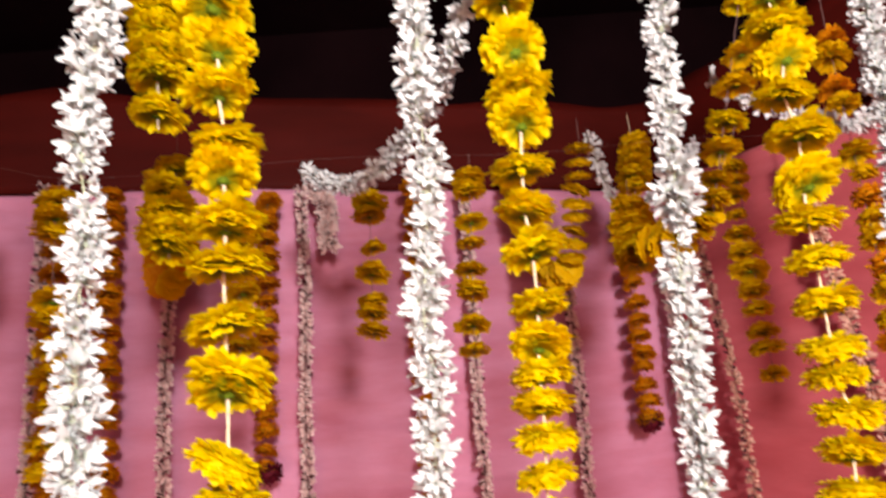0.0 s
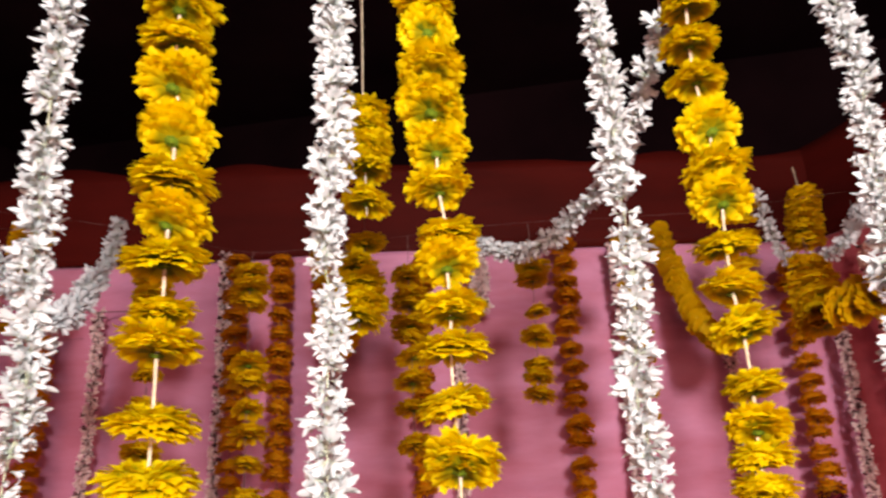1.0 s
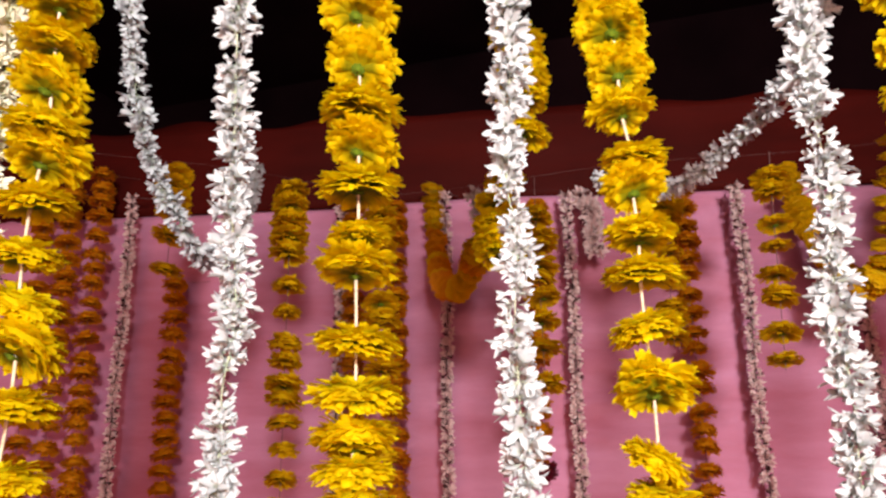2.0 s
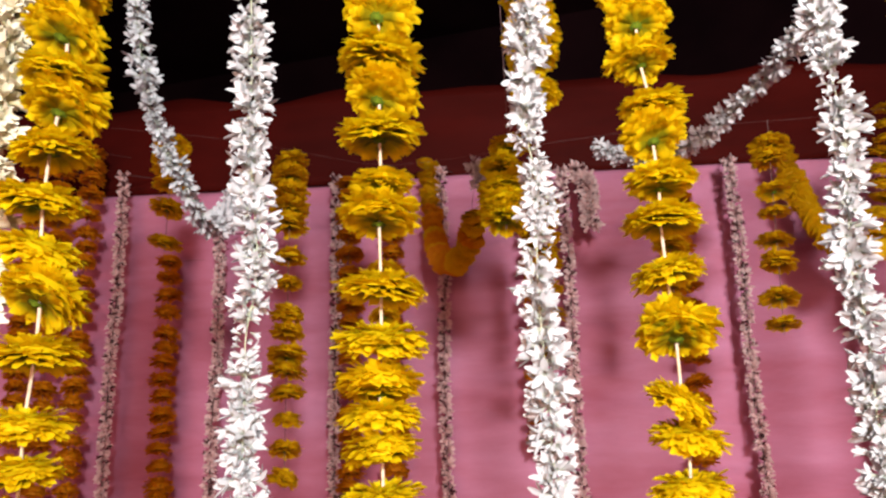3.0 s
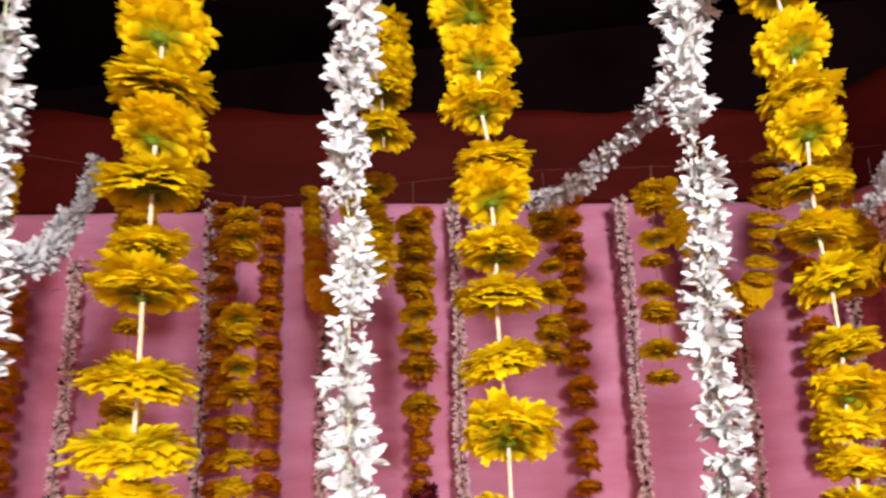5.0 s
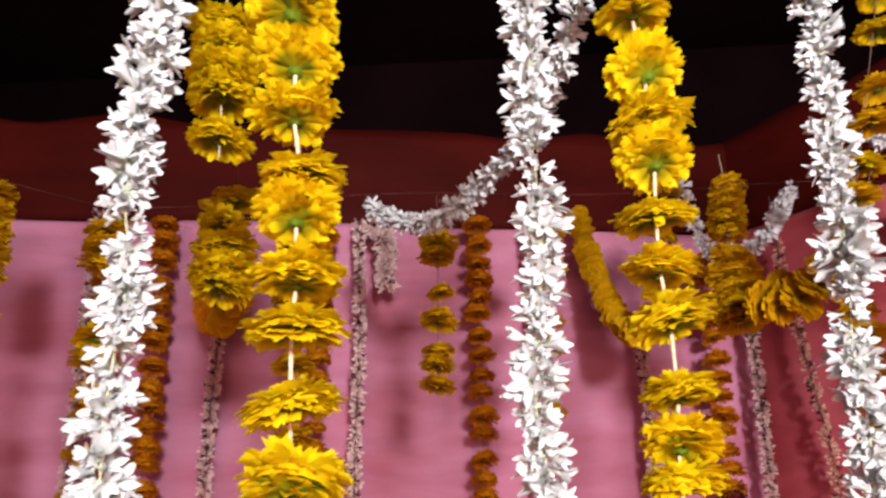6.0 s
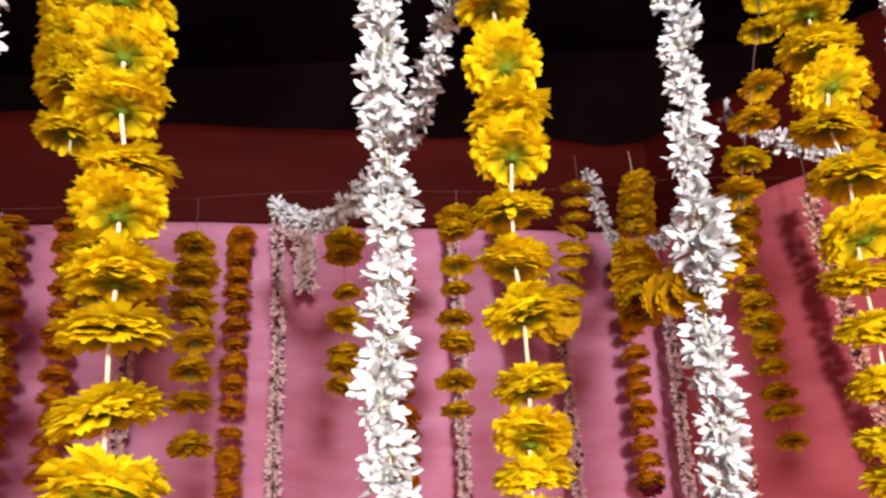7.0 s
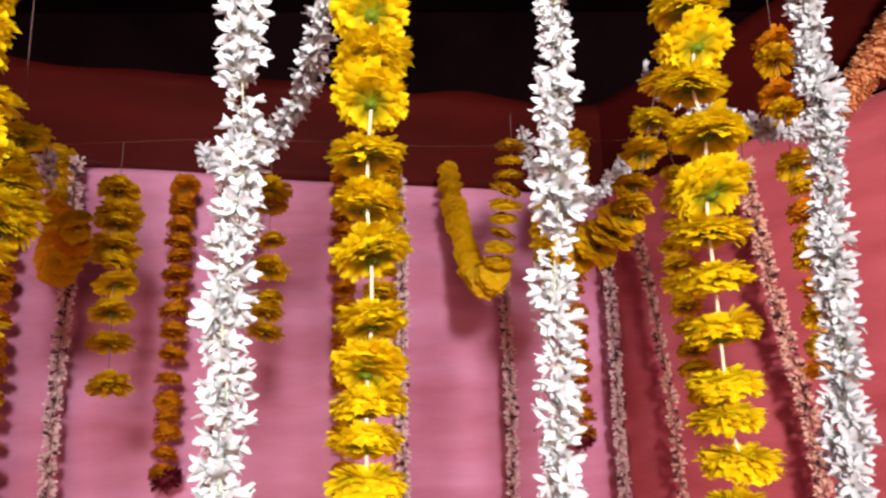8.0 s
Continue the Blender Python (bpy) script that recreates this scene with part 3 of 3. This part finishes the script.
head_swag(25, "yellow_swag", [(0.378, 0.94, 1.768), (0.362, 0.97, 1.736), (0.338, 1.01, 1.718), (0.315, 1.05, 1.730)], MID_HEADS, "small drooping marigold swag beside a white one", "yellow swags", 0.058, 0.028, [(0.42, 0.93, 1.86), (0.318, 1.07, 1.75)])
hung_heads(26, "marigold_string", 0.42, 0.93, [(2.10, .05, .056), (2.05, .042, .056), (1.97, .025, .054), (1.925, .010, .058), (1.871, -.011, .058), (1.83, -.026, .058), (1.789, -.041, .050), (1.763, -.048, .046)], MID_HEADS[:3] + NEAR_FLAT[:3], "yellow marigold string in front of the rose wall", "yellow swags", CEILING_Z, True, 0.64)
clump = hung_heads(27, "marigold_string", 0.327, 1.15, [(1.812, 0, .068), (1.790, .001, .074), (1.766, .001, .076), (1.742, 0, .074), (1.724, 0, .066)], MID_HEADS, "short clump of amber marigolds below a white swag", "yellow swags", 1.86, False, 0.9, 14)
head(random.Random(270), MID_HEADS, clump, (0.040, -0.07, 1.755 - 1.86), 0.052, -78, 8, False, 0.6)

# ---- middle row on the support thread ----
amber = "amber-yellow marigold string hanging from the support thread"
rowname = "yellow strings of the middle row"


def thread_height(x):
    return 1.946 + 0.062 * x + 0.27 * max(0.0, -0.6 - x)


line = tagged(new("support_thread"), "thin pale thread stretched between the cloth walls", "thread")
cord("strand", [(x, mid_y(x), thread_height(x) - 0.006 * math.sin(x * 9)) for x in [-1.78 + 0.05 * i for i in range(57)]], 0.00018, GREY_THREAD, line)


def middle_string(seed, x, rows, label=amber, meshes=MID_HEADS):
    hung_heads(seed, "marigold_string", x, mid_y(x), rows, meshes, label, rowname, thread_height(x), True, 0.74)


middle_string(31, -0.765, [(1.926, 0.004, 0.066), (1.899, 0.004, 0.068), (1.865, 0.003, 0.068), (1.839, 0.004, 0.070), (1.810, 0.004, 0.068), (1.749, 0.005, 0.060), (1.701, 0.004, 0.050), (1.648, 0.005, 0.062), (1.617, 0.005, 0.062), (1.577, 0.005, 0.066), (1.550, 0.005, 0.066), (1.512, 0.006, 0.060), (1.468, 0.006, 0.054), (1.421, 0.004, 0.056), (1.374, 0.003, 0.056)])
middle_string(32, -0.595, [(1.872, -0.006, 0.066), (1.846, -0.005, 0.068), (1.819, -0.004, 0.066), (1.712, -0.001, 0.066), (1.683, 0.000, 0.068), (1.638, 0.000, 0.055), (1.598, 0.002, 0.062), (1.550, 0.003, 0.060), (1.500, 0.000, 0.060), (1.460, 0.000, 0.058)])
middle_string(33, -0.327, [(1.856, -0.001, 0.062), (1.820, 0.002, 0.062), (1.804, 0.001, 0.064), (1.769, 0.000, 0.068), (1.747, 0.001, 0.066), (1.713, 0.006, 0.060), (1.672, 0.001, 0.064), (1.628, 0.002, 0.066), (1.570, 0.002, 0.062)])
middle_string(34, -0.114, [(1.864, 0.001, 0.062), (1.840, -0.001, 0.060), (1.782, 0.003, 0.046), (1.739, 0.000, 0.058), (1.692, -0.001, 0.054), (1.672, -0.002, 0.056), (1.641, -0.003, 0.054)])
middle_string(35, 0.068, [(1.908, -0.003, 0.060), (1.885, -0.006, 0.062), (1.824, -0.006, 0.056), (1.786, -0.009, 0.050), (1.740, -0.014, 0.056), (1.703, -0.014, 0.060), (1.644, -0.017, 0.062), (1.599, -0.018, 0.052)])
middle_string(36, 0.588, [(1.926, 0.008, 0.050), (1.897, 0.005, 0.046), (1.870, 0.000, 0.046), (1.829, -0.006, 0.040), (1.791, -0.006, 0.058), (1.758, -0.001, 0.062), (1.721, 0.002, 0.070), (1.681, 0.002, 0.062), (1.645, 0.004, 0.058), (1.603, 0.007, 0.062), (1.572, 0.008, 0.064), (1.524, 0.014, 0.056)])
hung_heads(37, "marigold_string", -0.985, mid_y(-0.985), [(1.968, 0.003, 0.062), (1.945, 0.001, 0.064), (1.922, 0.003, 0.062), (1.897, 0.002, 0.058), (1.850, 0.001, 0.064), (1.785, -0.002, 0.060)], MID_HEADS, "short amber marigold string hanging from the support thread", rowname, thread_height(-0.985), True, 0.74)
hung_heads(38, "marigold_string", 0.418, 1.385, [(2.012, 0.004, 0.066), (1.990, 0.003, 0.068), (1.967, 0.001, 0.070), (1.944, -0.002, 0.070), (1.919, -0.005, 0.068)], MID_HEADS, "short packed stack of amber marigolds on a pale thread", rowname, 2.075, False, 0.9, line_mat=THREAD)
hung_heads(39, "marigold_string", -0.341, 0.885, [(1.842, .010, .056), (1.812, .001, .062), (1.784, -.001, .078), (1.760, 0, .082), (1.739, .001, .072)], NEAR_FLAT[:3] + MID_HEADS[:3], "short packed stack of yellow marigolds on a thin thread", rowname, CEILING_Z, True, 0.85)
hung_heads(40, "marigold_string", -0.263, 0.662, [(1.924, -.001, .056), (1.900, .001, .058), (1.877, .001, .060), (1.857, .001, .054), (1.815, .002, .052)], NEAR_FLAT, "short yellow marigold string on a long pale thread", rowname, CEILING_Z, True, line_mat=THREAD)
hung_heads(41, "marigold_string", 0.665, 1.06, [(2.050, -0.007, 0.057), (2.022, -0.007, 0.059), (1.966, -0.014, 0.053), (1.938, -0.007, 0.053), (1.855, 0.000, 0.058), (1.822, 0.006, 0.042), (1.784, 0.005, 0.051), (1.752, 0.008, 0.053), (1.719, 0.007, 0.058), (1.673, 0.013, 0.055), (1.638, 0.012, 0.058), (1.594, 0.008, 0.055), (1.558, 0.004, 0.051)], MID_HEADS[:3] + WALL_HEADS[:2], "orange marigold string hanging beside the rose wall", rowname, CEILING_Z)

# ---- row along the pink wall ----
GAP = 0.15
orange = "dark orange marigold string hanging against the pink cloth"


def orange_string(seed, x, top, low, label=orange, rose=False, heights=()):
    """A string of flat dark heads in front of the cloth; heights: its heads, where they are uneven."""
    rng = random.Random(seed)
    rows, z = [], top
    while z > low and not heights:
        rows.append((z, rng.uniform(-0.003, 0.003), rng.uniform(0.060, 0.072)))
        z -= rng.choice((0.036, 0.041, 0.046, 0.054))
    for z in heights:
        rows.append((z, 0.005 - 0.022 * (heights[0] - z), rng.uniform(0.056, 0.068)))
    thing = hung_heads(seed, "marigold_string", x, wall_y(x) - GAP, rows, WALL_HEADS, label, "orange strings along the pink wall", top + 0.03, False, 0.92, 6, GAP)
    if rose:
        piece("rose", MAROON_HEADS[seed % 2], thing, Matrix.Translation((0, 0, rows[-1][0] - top - 0.052)) @ pose(0, 0, 0, 170, 0, 20) @ Matrix.Diagonal((0.034, 0.034, 0.040, 1)), "dark maroon rose at the end")


MIDDLE_STRING = (2.022, 1.985, 1.968, 1.928, 1.892, 1.858, 1.817, 1.776, 1.737, 1.691, 1.641, 1.587, 1.542, 1.508, 1.474, 1.43, 1.395)
STRINGS = ((51, -0.765, 2.045), (53, -0.054, 2.06), (54, 0.518, 1.98), (55, -1.578, 2.18), (56, -1.735, 2.14), (57, -0.875, 2.05), (58, -1.345, 1.86), (59, -1.66, 2.13))
for seed, x, top in STRINGS:
    orange_string(seed, x, top, 1.42 if seed == 54 else 1.15, orange, seed == 54)
orange_string(52, -0.418, 2.05, 1.34, "dark orange marigold string with uneven gaps against the pink cloth", True, MIDDLE_STRING)

faded = "thin rope of faded whitish blossoms hanging against the pink cloth"
fadedrow = "faded white ropes along the pink wall"
for seed, x, top in ((61, -1.495, 2.11), (62, -1.222, 1.93), (63, -0.915, 2.07), (64, -0.643, 2.08), (65, -0.334, 2.06), (66, 0.078, 2.065), (67, 0.338, 1.80), (68, 0.622, 1.95)):
    y = wall_y(x) - 0.14
    far_rope(seed, "faded_garland", [(x, y, top), (x + 0.004, y, top - 0.3), (x - 0.003, y, top - 0.55), (x + 0.002, y, 1.12)], faded, fadedrow, FADED_BUDS, 0.0066, 3, 0.0160, (x, wall_y(x), top + 0.03))
far_rope(69, "faded_garland", [(-0.30, wall_y(-0.30) - 0.15, 2.05), (-0.276, wall_y(-0.276) - 0.15, 2.02), (-0.270, wall_y(-0.270) - 0.15, 1.96), (-0.268, wall_y(-0.268) - 0.15, 1.90)], "short dangling fuzzy end of a faded blossom rope", fadedrow, FADED_BUDS, 0.006, 7, 0.024, (-0.30, wall_y(-0.30), 2.07))


def wall_swag(seed, pts, meshes, tail, label):
    """A festoon pinned to the cloth at its first point and tied to the support thread at its last."""
    first, last = pts[0], pts[-1]
    head_swag(seed, "marigold_swag", pts, meshes, label, "swags along the pink wall", 0.060, 0.027, [(first[0], wall_y(first[0]), first[2] + 0.02), tail or (last[0], last[1], last[2] + 0.06)], 0.50)


wall_swag(71, [(-0.675, 1.62, 2.09), (-0.668, 1.61, 2.0), (-0.652, 1.58, 1.905), (-0.612, 1.50, 1.815), (-0.556, 1.42, 1.784), (-0.513, 1.38, 1.814), (-0.489, 1.34, 1.85), (-0.489, 1.32, 1.884)], WALL_HEADS[:3] + MID_HEADS[:4], (-0.43, 1.13, 1.905), "sagging orange marigold swag between the pink cloth and the support thread")
wall_swag(72, [(0.204, 1.78, 2.09), (0.213, 1.75, 1.987), (0.228, 1.68, 1.879), (0.240, 1.58, 1.794), (0.251, 1.48, 1.75), (0.263, 1.40, 1.757), (0.271, 1.37, 1.80), (0.28, 1.35, 1.87), (0.288, 1.33, 1.929), (0.293, 1.31, 1.982)], MID_HEADS, None, "sagging amber marigold swag between the pink cloth and the support thread")
blossom_rope(73, "blossom_tuft", [(-0.437, 1.13, 1.905), (-0.43, 1.125, 1.88), (-0.424, 1.12, 1.85)], "small tuft of greyish white blossoms at a swag's end", swags, FADED_WHITE_BUDS, 0.011, 0.010, 4, 0.0138, "blossom tuft")

# ---- by the rose wall ----
far_rope(81, "peach_garland", [(0.825, 1.50, 2.00), (0.835, 1.50, 1.88), (0.85, 1.49, 1.70), (0.87, 1.46, 1.49), (0.885, 1.45, 1.20)], "peach-tinted blossom rope hanging against the rose cloth", "peach ropes", PEACH_BUDS, 0.009, 4, 0.018, (0.825, 1.50, BAND_LOW + 0.03))
far_rope(82, "peach_garland", [(0.685, 1.80, 2.0), (0.69, 1.79, 1.85), (0.70, 1.77, 1.70), (0.715, 1.75, 1.45), (0.715, 1.75, 1.2)], "peach-tinted blossom rope hanging against the rose cloth", "peach ropes", PEACH_BUDS, 0.009, 3, 0.015, (0.685, 1.80, BAND_LOW + 0.03))
head_swag(83, "orange_swag", [(0.925, 1.32, 2.05), (0.955, 1.27, 2.10), (0.99, 1.20, 2.18), (1.03, 1.10, 2.28)], CORAL_HEADS, "coral-orange flower swag slung along the top of the rose wall", "orange swags", 0.062, 0.024, [(0.90, 1.36, 2.04), (1.1, 1.0, 2.33)], 1.0)
